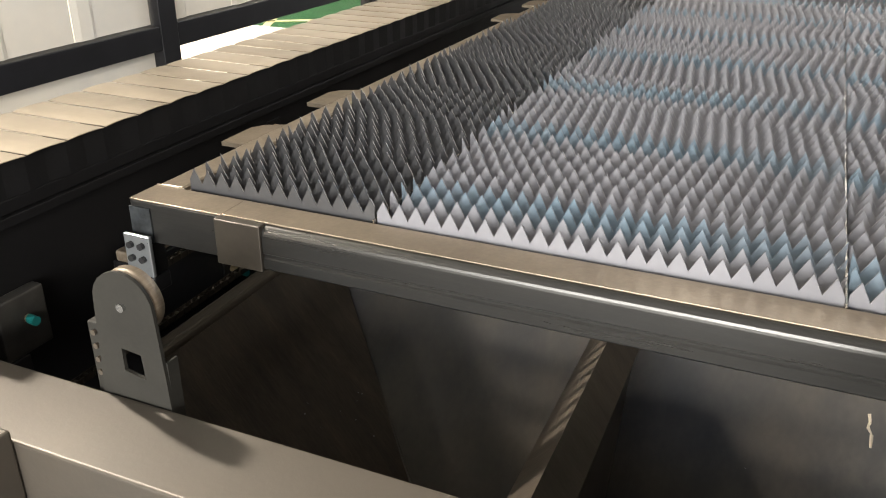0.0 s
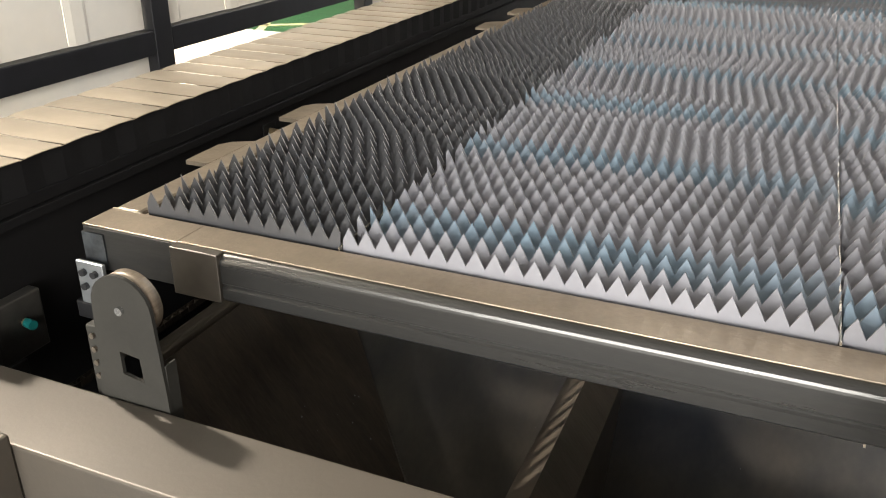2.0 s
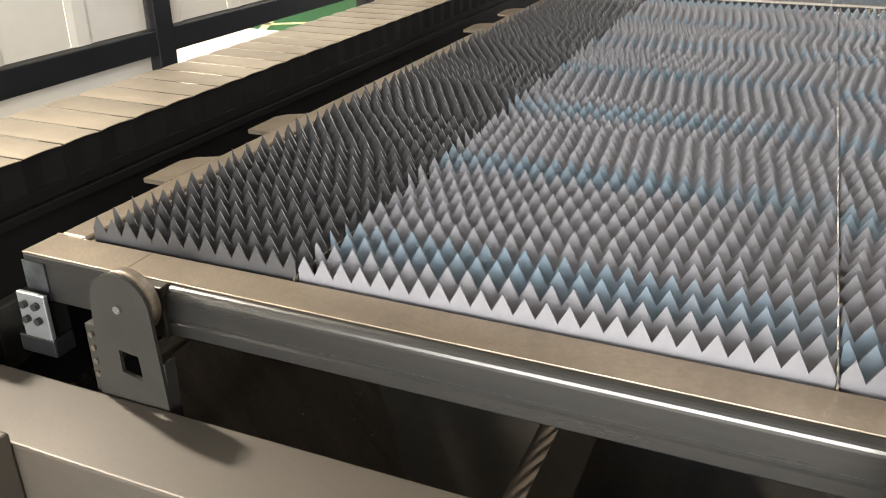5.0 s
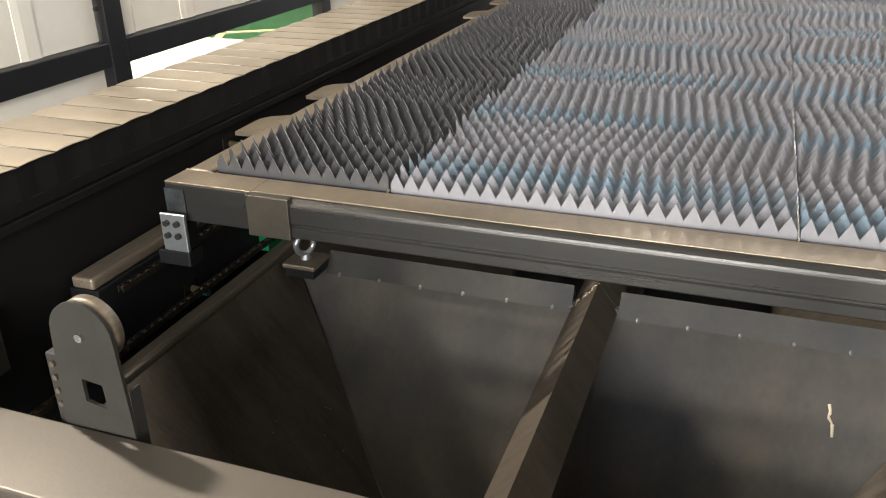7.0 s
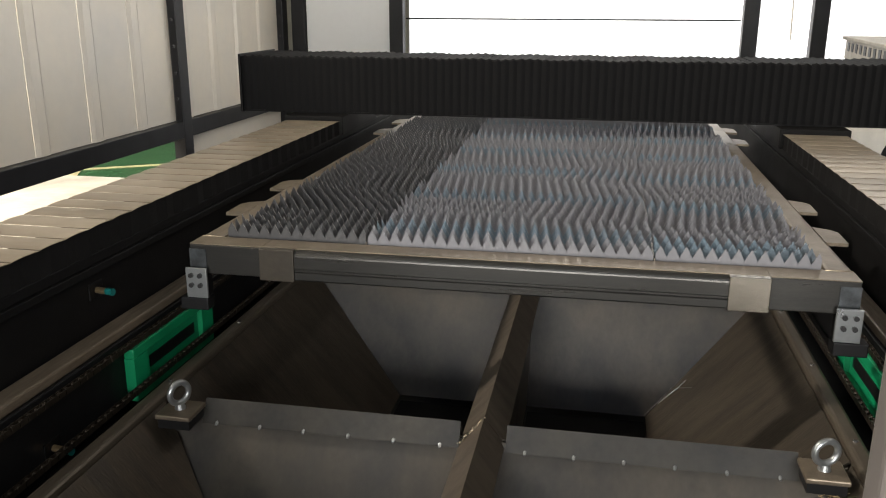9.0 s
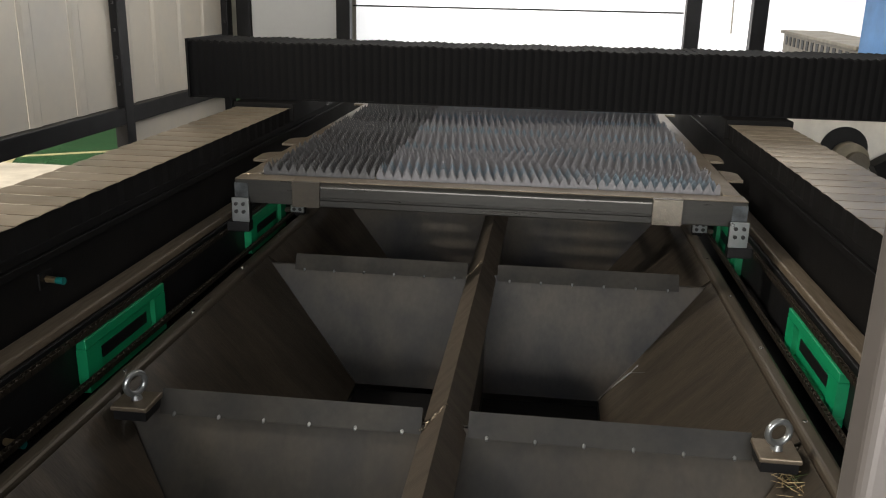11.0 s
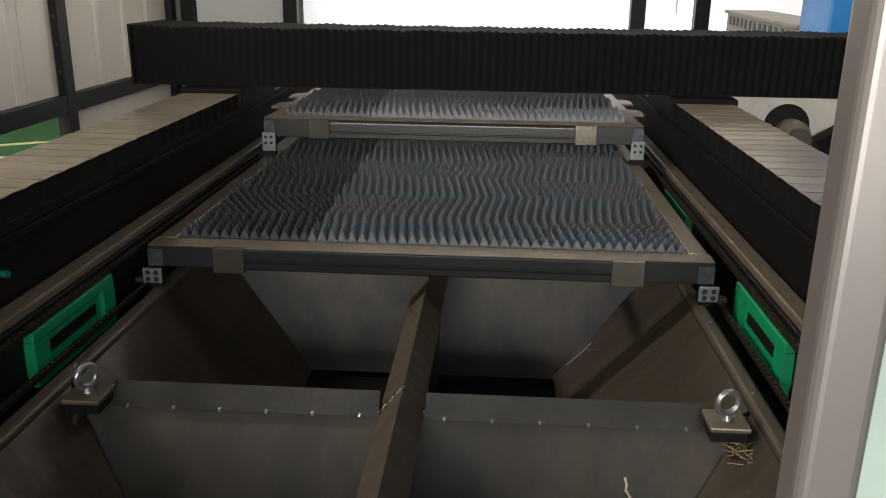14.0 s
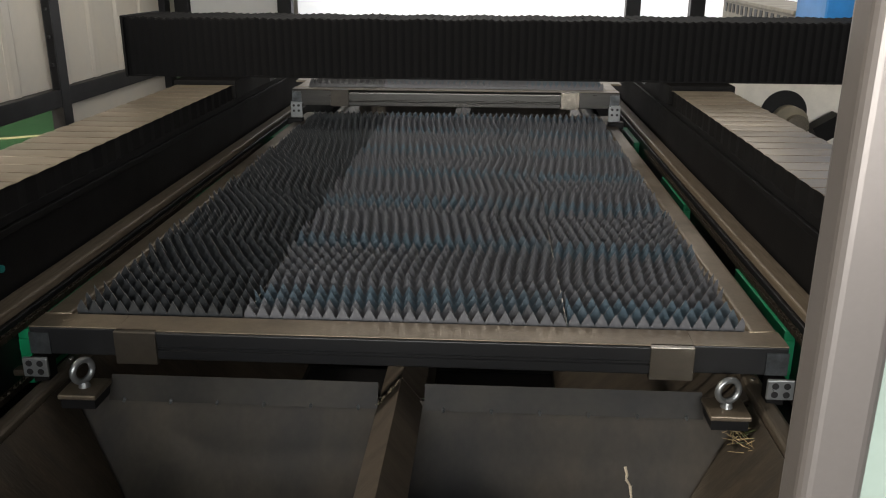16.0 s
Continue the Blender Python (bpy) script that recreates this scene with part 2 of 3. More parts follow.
for i, (x0, x1, y0, y1) in enumerate(((-16, -15.8, -9, 24), (15.8, 16, -9, 24), (-15.8, -1.9, -5.9, -5.7), (2.7, 15.8, -5.9, -5.7), (-15.8, 15.8, 23.8, 24))):
    tagged(part("wall_%d" % (i + 1), box(x0, x1, y0, y1, 0.0, 6.2), HALL), "plain pale workshop hall wall", "wall", kind="structure")
tagged(part("wall_6", box(-1.9, 2.7, -5.9, -5.7, 4.2, 6.2), HALL), "plain wall over an opening added for the front lamp", "wall", kind="structure")
tagged(part("ceiling", box(-16, 16, -9, 24, 6.2, 6.4), ROOF), "grey sheet metal hall roof", "ceiling", kind="structure")
for x, a in ((-4.6, 24), (-6.4, 24), (-5.4, -58)):
    ln = part("floor_line", box(-0.04, 0.04, -2.2, 2.2, 0.0045, 0.008), YELLOW, m=pose(x, 5.2, 0.0, 0, 0, a))
    tagged(ln, "pale yellow line painted on the green floor", "floor marking", "floor lines", kind="structure")
# invented slab, its pale colour makes the bright band under the rail
tagged(part("plinth", box(-6.6, -3.3, -2.0, 4.9, 0.0045, 0.1, 0.01), OFFWHITE), "pale slab added for the bright band beyond the enclosure", "plinth", kind="structure")

enclosure = thing("enclosure_wall", "black steel frame wall with pale sheet panels", "enclosure wall")
# the bay before y=-1.4 and the top rails are unseen, added for shade
post_y = [-4.9, -1.4, 2.09, 4.57, 6.82]
for y in post_y:
    part("post", box(LX - 0.05, LX + 0.05, y - 0.07, y + 0.07, 0.0, 3.2, 0.006), POST, enclosure)
for a, b in zip(post_y, post_y[1:]):
    part("rail", box(LX - 0.045, LX + 0.045, a + 0.072, b - 0.072, 0.53, 0.665, 0.006), POST, enclosure)
    part("unseen_top_rail", box(LX - 0.045, LX + 0.045, a + 0.072, b - 0.072, 3.02, 3.12, 0.006), POST, enclosure)
    n = max(2, round((b - a) / 0.62))
    w = (b - a - 0.16) / n
    for i in range(n):
        y0 = a + 0.08 + i * w
        bm = extrude_profile([(y0 + 0.003, 0), (y0 + 0.04, 0.012), (y0 + 0.12, 0.012), (y0 + 0.15, 0.0), (y0 + w - 0.003, 0), (y0 + w - 0.003, -0.006), (y0 + 0.15, -0.006), (y0 + 0.12, 0.006), (y0 + 0.045, 0.006), (y0 + 0.003, -0.006)], "z", 0.0, 2.35)
        part("sheet_panel", bm, PANEL, enclosure, m=Matrix(((0, 1, 0, LX - 0.01), (1, 0, 0, 0), (0, 0, 1, 0.67), (0, 0, 0, 1))))
    for k in range(9):
        part("screw", cyl((LX + 0.03, b - 0.12, 0.85 + 0.2 * k), (LX + 0.045, b - 0.12, 0.85 + 0.2 * k), 0.013, 6), BOLT, enclosure)
for a, b in ((-4.83, -1.47), (-1.33, 2.015), (4.645, 6.745)):
    part("lower_panel", box(LX - 0.03, LX - 0.02, a, b, 0.0, 0.525), PANEL, enclosure)

back = thing("enclosure_back_wall", "black steel posts with white panels closing the far end", "enclosure wall")
for x in (-1.87, 1.555, 2.17, -2.91):
    part("post", box(x - 0.07, x + 0.07, BY - 0.06, BY + 0.06, 0.0, 3.2, 0.006), POST, back)
part("white_panel", box(-2.83, -1.95, BY - 0.01, BY + 0.01, 0.0, 3.2), WHITEPANEL, back)
part("door_seam", box(-1.79, 1.475, BY + 0.05, BY + 0.06, 1.422, 1.437), POST, back)
tagged(part("backdrop", box(-1.79, 6.5, BY + 0.2, BY + 0.25, 0.0, 4.0), GLOW), "white far wall with glow added for its overexposed look", "backdrop", kind="structure")
tagged(part("cable", cyl((1.88, BY, 3.1), (1.93, BY, 1.25), 0.008, 8), OFFWHITE), "thin white cable hanging by the far wall", "cable")

# ---- machine bed ----
# invented plate that blocks the bright backdrop below the pallet
bp_ = part("added_end_plate", box(-0.97, 0.97, 6.86, 6.88, 0.0, 0.62), BLACK)
tagged(bp_, "black plate added to darken the gap under the pallet", "plate")
bed = thing("machine_bed", "black welded steel laser machine bed", "machine bed")
for s in (-1, 1):
    part("side_wall", box(s * 1.052, s * 1.30, -0.86, 6.8, 0.0, 0.915, 0.004), BLACK, bed)
    part("ledge", box(s * 0.975, s * 1.0515, -0.48, 6.8, 0.55, 0.715, 0.003), PIT, bed)
    part("pit_wall", box(s * 0.862, s * 1.051, -0.76, 6.8, 0.30, 0.50), PIT, bed)
    part("flange", box(s * 1.03, s * 1.0515, -0.80, 6.8, 0.895, 0.915, 0.002), BLACK, bed)
    rail = part("guide_rail", box(s * 0.984, s * 1.042, -0.48, 6.8, 0.715, 0.742, 0.006), RAIL)
    tagged(rail, "rubbed brown steel guide rail of the upper pallet", "rail", "upper guide rails")
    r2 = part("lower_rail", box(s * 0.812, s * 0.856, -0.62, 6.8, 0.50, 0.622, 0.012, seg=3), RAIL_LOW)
    tagged(r2, "dark brown steel track of the lower pallet beside the hoppers", "rail", "lower tracks")
    cov = thing("telescopic_cover", "steel plated bellows cover with black cloth side over the axis rail", "bellows cover", "axis covers")
    part("inner_side", box(s * 1.045, s * 1.06, -0.8, 2.22, 0.945, 1.012), COVER_SIDE, cov)
    part("base_strip", box(s * 1.04, s * 1.29, -0.85, 6.8, 0.9155, 0.944, 0.003), BLACK, cov)
    n = 31
    step = 3.1 / n
    for i in range(n):
        y = -0.86 + i * step
        tilt = 0.003 * ((i * 7919) % 13) / 13
        arch = [(y + 0.0022, 1.0165), (y + step * 0.25, 1.0176 + tilt * 0.3), (y + step * 0.55, 1.0178 + tilt * 0.4), (y + step * 0.85, 1.0168 + tilt * 0.2), (y + step - 0.0022, 1.0155)]
        bm = extrude_profile(arch + [(u, v - 0.0015) for u, v in arch[::-1]], "x", s * 1.028, s * 1.292)
        part("cover_plate", bm, COVER, cov)
        bm = extrude_profile([(s * 1.036, y), (s * 1.041, y + step * 0.5), (s * 1.036, y + step), (s * 1.05, y + step), (s * 1.062, y + step * 0.5), (s * 1.05, y)], "z", 0.9445, 1.011)
        part("pleat", bm, COVER_SIDE, cov)
    car = part("gantry_carriage", box(s * 1.02, s * 1.32, 2.26, 2.9, 0.946, 1.036, 0.005), BLACK)
    tagged(car, "black gantry carriage riding on the axis rail", "carriage", "gantry carriages")
    ar = part("axis_rail", box(s * 1.07, s * 1.12, 2.92, 6.7, 0.946, 0.995, 0.004), RAIL)
    tagged(ar, "bare steel axis rail behind the gantry", "rail", "axis rails")

# ---- gantry ----
gantry = thing("gantry", "black gantry beam wrapped in pleated bellows cloth", "gantry")
GL, GR, GY = -1.575, 2.15, 2.36
part("core", box(GL + 0.02, GR, GY + 0.03, GY + 0.42, 1.05, 1.30), BLACK, gantry)
np_ = 96
w = (GR - GL) / np_
bm = bmesh.new()
rows_v = []
for x, f, h in ((0.0, 0.0, 0.268), (w * 0.3, -0.0025, 0.271), (w * 0.5, -0.0035, 0.275), (w * 0.7, -0.0025, 0.271), (w, 0.0, 0.268)):
    rows_v.append([bm.verts.new(v) for v in ((x, f, 0.0), (x, f, h - 0.008), (x, f + 0.006, h), (x, 0.45, h), (x, 0.45, 0.0))])
for a, b in zip(rows_v, rows_v[1:]):
    for k in range(4):
        bm.faces.new((a[k], b[k], b[k + 1], a[k + 1]))
bmesh.ops.recalc_face_normals(bm, faces=bm.faces)
first = part("pleat", bm, BELLOWS, gantry, m=pose(GL, GY, 1.045))
for i in range(1, np_):
    share("pleat", first, gantry, pose(GL + i * w, GY, 1.045 + 0.0025 * math.sin(i * 0.9)))
part("end_plate", box(GL - 0.012, GL, GY - 0.015, GY + 0.46, 1.036, 1.325, 0.003), BLACK, gantry)
part("underside", box(GL, GR, GY + 0.01, GY + 0.44, 1.0365, 1.045), BLACK, gantry)

# ---- dust hoppers ----
Z0 = 0.585


def hopper(y0, y1, s, hy0, hy1, hx=0.435, Z1=0.20):
    h = thing("dust_hopper", "dark mill-scale steel dust hopper with sloping plates", "hopper", "dust hoppers")
    X0, X1 = s * 0.808, s * 0.022
    hx0, hx1 = s * hx, s * 0.026
    t = 0.004
    part("side_panel", plate([(X0, y0, Z0 + 0.02), (X0, y1, Z0 + 0.02), (hx0, hy1, Z1), (hx0, hy0, Z1)], t), HOPPER_SIDE, h)
    part("far_panel", plate([(X0, y1, Z0 - 0.005), (X1, y1, Z0 - 0.005), (hx1, hy1, Z1), (hx0, hy1, Z1)], t), HOPPER, h)
    part("near_panel", plate([(X0, y0, Z0 - 0.005), (X1, y0, Z0 - 0.005), (hx1, hy0, Z1), (hx0, hy0, Z1)], t), HOPPER, h)
    part("centre_panel", box(X1 - s * 0.0, X1 + s * 0.003, y0 + 0.004, y1 - 0.004, Z1 + 0.0, Z0 - 0.012), HOPPER, h)
    for a, b in (((X0, y1, Z0 + 0.004), (hx0, hy1, Z1 + 0.004)), ((X0, y0, Z0 + 0.004), (hx0, hy0, Z1 + 0.004))):
        part("weld_seam", cyl(a, b, 0.0035, 6), HOPPER, h)
    # solid dark block standing in for the shade in the hopper mouth
    part("dark_hole_block", box(hx0 - s * 0.003, hx1 + s * 0.003, hy0 + 0.003, hy1 - 0.003, 0.02, Z1 - 0.02), PIT, h)
    return h


rows_y = [(-0.765, 0.04), (0.055, 1.175), (1.19, 2.30), (2.31, 3.42), (3.44, 4.55), (4.57, 5.68), (5.70, 6.8)]
for y0, y1 in rows_y:
    for s in (-1, 1):
        if y0 < 0:
            hopper(y0, y1, s, y0 + 0.18, -0.30, 0.40, 0.10)
        else:
            hopper(y0, y1, s, y0 + 0.22, y1 - 0.18)

for yc in (0.047, 1.185, 2.315):
    for s in (-1, 1):
        cap = thing("ridge_cap", "dark folded steel cap over the joint between hoppers", "hopper cap", "ridge caps")
        a, b = sorted((s * 0.055, s * 0.698))
        part("cap_sheet", extrude_profile([(yc - 0.032, 0.569), (yc, 0.622), (yc + 0.032, 0.569), (yc + 0.028, 0.569), (yc, 0.616), (yc - 0.028, 0.569)], "x", a, b), CAP, cap)
        for i in range(6):
            x = s * (0.10 + i * 0.112)
            bm = cyl((x, yc - 0.020, 0.574), (x, yc - 0.032, 0.5705), 0.0045, 6)
            cyl((x, yc - 0.0315, 0.5707), (x, yc - 0.037, 0.569), 0.003, 6, bm)
            part("bolt", bm, ZINC, cap)
ridges = [(-0.76, 0.052), (0.052, 1.19), (1.19, 2.32), (2.32, 3.4), (3.44, 4.5), (4.57, 5.6), (5.7, 6.8)]
for y0, y1 in ridges:
    rib = part("centre_ridge", extrude_profile([(-0.056, 0.570), (0.0, 0.634), (0.050, 0.570), (0.026, 0.46), (-0.026, 0.46)], "y", y0 + 0.002, y1 - 0.002), RIB)
    tagged(rib, "brown steel ridge between hoppers, brushed and streaked with slat shade", "hopper ridge", "centre ridges")

# ---- lifting eyes ----
for s, yaw in ((-1, 62), (1, 18)):
    lp = thing("lifting_eye", "galvanised lifting eye bolt on a small steel pad", "eye bolt", "lifting eyes", at=(s * 0.738, -0.012, 0))
    part("pad", box(-0.045, 0.045, -0.045, 0.045, 0.606, 0.618, 0.003), FRAME, lp)
    part("pad_block", box(-0.040, 0.040, -0.040, 0.040, 0.582, 0.606), PIT, lp)
    smooth(part("ring", ring(0.026, 0.0075), ZINC, lp, m=pose(0, 0, 0.659, 0, 0, yaw)))
    part("collar", cyl((0, 0, 0.6185), (0, 0, 0.632), 0.014, 18, r2=0.011), ZINC, lp)

# ---- green chain guards, chains ----
def guard(s, y0, y1):
    g = thing("chain_guard", "bright green slotted plastic guard block under the rail", "guard", "green chain guards")
    z0, z1, x0, x1 = 0.540, 0.690, 0.945, 0.974
    part("top_lip", box(s * x0, s * x1, y0, y1, z1 - 0.028, z1, 0.003), GREEN, g)
    part("bottom_lip", box(s * x0, s * x1, y0, y1, z0, z0 + 0.028, 0.003), GREEN, g)
    part("end_block", box(s * x0, s * x1, y0, y0 + 0.07, z0 + 0.028, z1 - 0.028), GREEN, g)
    part("end_block", box(s * x0, s * x1, y1 - 0.07, y1, z0 + 0.028, z1 - 0.028), GREEN, g)
    part("web", box(s * (x0 + 0.016), s * x1, y0 + 0.07, y1 - 0.07, z0 + 0.028, z1 - 0.028), GREEN, g)
    # thin dark strip painting the shade inside the guard's slot
    part("slot_shade", box(s * (x0 + 0.0135), s * (x0 + 0.016), y0 + 0.10, y1 - 0.10, 0.598, 0.632), PIT, g)


for s, ys in ((-1, ((0.14, 0.60), (1.39, 1.85), (2.65, 3.1))), (1, ((0.26, 0.72), (1.45, 1.90), (2.66, 3.1)))):
    for y0, y1 in ys:
        guard(s, y0, y1)

bm = bmesh.new()
for sx in (-0.006, 0.006):
    box(sx - 0.0012, sx + 0.0012, -0.012, 0.012, -0.007, 0.007, 0.0, bm)
cyl((-0.007, 0, 0), (0.007, 0, 0), 0.006, 8, bm)
LINK = None
for s in (-1, 1):
    for x, z, y0, y1 in ((0.915, 0.598, -0.75, 2.4), (0.958, 0.700, -0.42, 2.4)):
        ch = thing("drive_chain", "oily roller chain of the pallet drive", "chain", "drive chains")
        k = 0
        y = y0
        while y < y1:
            m = pose(s * x, y, z, 0, 0, 0) if k % 2 else pose(s * x, y, z, 0, 0, 180)
            if LINK is None:
                LINK = part("link", bm, CHAIN, ch, m=m)
            else:
                share("link", LINK, ch, m)
            y += 0.027
            k += 1

# ---- front crossbeam and guide wheel ----
beam = part("front_crossbeam", box(-1.12, 0.4655, -1.061, -0.907, 0.60, 0.75, 0.005, seg=3), BEAM)
tagged(beam, "smooth grey painted square steel crossbeam", "beam")
ft = part("beam_post", box(-1.10, -0.98, -1.05, -0.92, 0.0, 0.5995, 0.006), BEAM)
tagged(ft, "grey painted steel post under the crossbeam", "post")

wb = thing("guide_wheel_bracket", "grey steel bracket carrying a bright guide wheel", "wheel bracket", at=(0.0533, -0.3381, 0.2981))
wb.scale = (0.804, 0.804, 0.804)
bm = bmesh.new()
outline = [(-0.912, 0.40), (-0.722, 0.40), (-0.730, 0.62)]
for i in range(13):
    a = math.pi * i / 12
    outline.append((-0.808 + 0.070 * math.cos(a), 0.768 + 0.070 * math.sin(a)))
outline += [(-0.882, 0.70), (-0.888, 0.62)]
lo = [bm.verts.new((x, -0.706, z)) for x, z in outline]
hole = [(-0.829, 0.624), (-0.780, 0.614), (-0.783, 0.668), (-0.829, 0.674)]
hl = [bm.verts.new((x, -0.706, z)) for x, z in hole]
es = [bm.edges.new((lo[i], lo[(i + 1) % len(lo)])) for i in range(len(lo))] + [bm.edges.new((hl[i], hl[(i + 1) % 4])) for i in range(4)]
bmesh.ops.triangle_fill(bm, use_beauty=True, edges=es)
r = bmesh.ops.extrude_face_region(bm, geom=list(bm.faces))
bmesh.ops.translate(bm, verts=[v for v in r["geom"] if isinstance(v, bmesh.types.BMVert)], vec=(0, 0.008, 0))
bmesh.ops.recalc_face_normals(bm, faces=bm.faces)
part("face_plate", bm, BRACKET, wb)
part("side_flange", box(-0.915, -0.884, -0.698, -0.655, 0.40, 0.71, 0.003), BRACKET, wb)
part("side_flange", box(-0.7345, -0.7295, -0.698, -0.668, 0.50, 0.66, 0.001), BRACKET, wb)
smooth(part("wheel", cyl((-0.808, -0.696, 0.770), (-0.808, -0.668, 0.770), 0.066, 40), RAIL, wb, "bright turned steel wheel"))
part("axle_bolt", cyl((-0.808, -0.7065, 0.768), (-0.808, -0.714, 0.768), 0.0085, 12), CHROME, wb)
for z in (0.69, 0.66, 0.63, 0.60):
    part("bolt", cyl((-0.897, -0.6985, z), (-0.897, -0.705, z), 0.006, 8), RIB, wb)

# ---- proximity sensors ----
for x, y, z, dx in ((-1.052, -0.735, 0.712, 1), (-1.0, -0.80, 0.633, 1), (-0.975, -0.18, 0.577, 1), (-1.0515, 0.165, 0.842, 1)):
    sn = thing("proximity_sensor", "threaded proximity sensor with a teal tip", "sensor", "proximity sensors", at=(x, y, z))
    part("mount", box(-0.004, 0.004, -0.03, 0.03, -0.022, 0.022, 0.002), BLACK, sn)
    part("barrel", cyl((0.004, 0, 0), (0.036, -0.004, 0), 0.0085, 14), BRASS, sn)
    part("tip", cyl((0.036, -0.004, 0), (0.056, -0.007, 0), 0.0095, 14), TEAL, sn)
jb = part("junction_box", box(-1.0515, -1.022, -0.80, -0.69, 0.64, 0.765, 0.004), CAP)
tagged(jb, "small black steel junction box on the bed", "junction box")

# ---- pallets ----
PL, PW = 3.1, 0.87


def tooth_strip(width, phase):
    """One sawtooth slat: a 2 mm sheet cut to points along its top edge."""
    pitch, h, low = 0.0322, 0.031, -0.05
    pts = [(-width / 2, low), (width / 2, low)]
    tops = []
    x = -width / 2 - phase * pitch
    while x < width / 2 + pitch:
        tops += [(x, 0.013), (x + pitch / 2, 0.013 + h)]
        x += pitch
    tops = [p for p in tops if -width / 2 <= p[0] <= width / 2]

    def zat(xx):
        f = ((xx + width / 2) / pitch + phase) % 1.0
        return 0.013 + h * (2 * f if f < 0.5 else 2 - 2 * f)
    row = [(-width / 2, zat(-width / 2 + 1e-5))] + [p for p in tops if abs(abs(p[0]) - width / 2) > 1e-4] + [(width / 2, zat(width / 2 - 1e-5))]
    bm = bmesh.new()
    for y in (-0.001, 0.001):
        top = [bm.verts.new((px, y, pz)) for px, pz in row]
        bot = [bm.verts.new((px, y, low)) for px, pz in row]
        for i in range(len(row) - 1):
            bm.faces.new((top[i], top[i + 1], bot[i + 1], bot[i]))
    vs = list(bm.verts)
    n = len(row)
    for i in range(n - 1):
        a, b, c, d = vs[i], vs[i + 1], vs[2 * n + i + 1], vs[2 * n + i]
        bm.faces.new((a, b, c, d)).material_index = 1
    bmesh.ops.recalc_face_normals(bm, faces=bm.faces)
    return bm


STRIPS = {}


def pallet(name, label, zt, depth, slat_mat, upper):
    p = thing(name, label, "pallet")
    zb = zt - depth
    rr, sink = (0.016, 0.0) if upper else (0.004, 0.009)
    prof = [(0.0, zb + 0.004), (0.004, zb), (0.09, zb), (0.09, zt), *[(rr - rr * math.sin(k * math.pi / 12), zt - rr + rr * math.cos(k * math.pi / 12)) for k in range(7)], (0.0, zb + 0.034), (0.004, zb + 0.031), (0.004, zb + 0.026), (0.0, zb + 0.023)]
    part("front_rail", extrude_profile(prof, "x", -0.6595, 0.6595), FRAME_FRONT if upper else BLACK_RAIL, p, "steel tube with a rounded edge, front coloured darker than its top")
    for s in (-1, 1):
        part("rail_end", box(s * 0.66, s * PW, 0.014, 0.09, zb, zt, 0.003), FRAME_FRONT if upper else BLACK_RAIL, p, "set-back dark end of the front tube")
    part("front_top", box(-0.6595, 0.6595, rr + 0.001, 0.092, zt, zt + 0.003, 0.001), FRAME, p, "brown worn top face, paler for reflected light")
    for s in (-1, 1):
        part("end_top", box(s * 0.66, s * PW, 0.014, 0.092, zt, zt + 0.003, 0.001), FRAME, p, "brown worn top face, paler for reflected light")
    part("back_rail", box(-PW, PW, PL - 0.09, PL, zb, zt, 0.008), FRAME, p)
    for s in (-1, 1):
        part("side_rail", box(s * (PW - 0.064), s * (PW + 0.0), 0.0925, PL - 0.0905, zb, zt + 0.003, 0.008), FRAME, p)
        part("inner_strip", box(s * (PW - 0.074), s * (PW - 0.0645), 0.095, PL - 0.095, zt - 0.05, zt - 0.004, 0.002), FRAME, p)
        smooth(part("weld_bead", cyl((s * 0.868, 0.0925, zt + 0.002), (s * 0.802, 0.0925, zt + 0.002), 0.003, 6), WELD, p))
        if upper:
            for y in (0.39, 0.76, PL - 0.93, PL - 0.54):
                tab = extrude_profile([(s * (PW + 0.0005), y - 0.01), (s * (PW + 0.060), y - 0.01), (s * (PW + 0.062), y + 0.11), (s * (PW + 0.045), y + 0.14), (s * (PW + 0.0005), y + 0.165)], "z", zt - 0.010, zt)
                part("lifting_tab", tab, FRAME, p)
        part("wear_plate", box(s * 0.562, s * 0.660, -0.0065, 0.013 if not upper else 0.016, zt - 0.086 if upper else zt - 0.078, zt + 0.003, 0.002), PATCH if s > 0 else PLATE_BROWN, p, "bare steel wear plate" if s > 0 else "dark brown wear plate")
        part("end_cap", box(s * 0.822, s * (PW + 0.001), 0.0105, 0.0135, zb + 0.002, zt - 0.012), SCRAPED, p)
        for k, yb in enumerate((-0.010, PL - 0.002)):
            if upper:
                br = part("roller_bracket", box(s * 0.815, s * 0.877, yb, yb + 0.009, zt - 0.148, zt - 0.062, 0.002), ZINC, p, "bright zinc bracket with four bolts")
                part("roller_block", box(s * 0.818, s * 0.90, yb + 0.004, yb + 0.05, zt - 0.186, zt - 0.150, 0.004), PIT, p)
                part("bracket_web", box(s * 0.821, s * 0.871, yb + 0.0095, yb + 0.05, zt - 0.148, zt - depth - 0.001, 0.002), BLACK, p)
                for bx in (0.833, 0.859):
                    for bz in (0.082, 0.110):
                        part("bolt", cyl((s * bx, yb - 0.0005, zt - bz), (s * bx, yb - 0.009, zt - bz), 0.0068, 8), BOLT, br)
            else:
                br = part("chain_bracket", box(s * 0.825, s * 0.885, yb, yb + 0.010, zt - 0.117, zt - 0.068, 0.003), ZINC, p, "bright zinc bracket with four holes")
                part("chain_lug", box(s * 0.886, s * 0.912, yb + 0.002, yb + 0.03, zt - 0.118, zt - 0.102, 0.003), CHAIN, p)
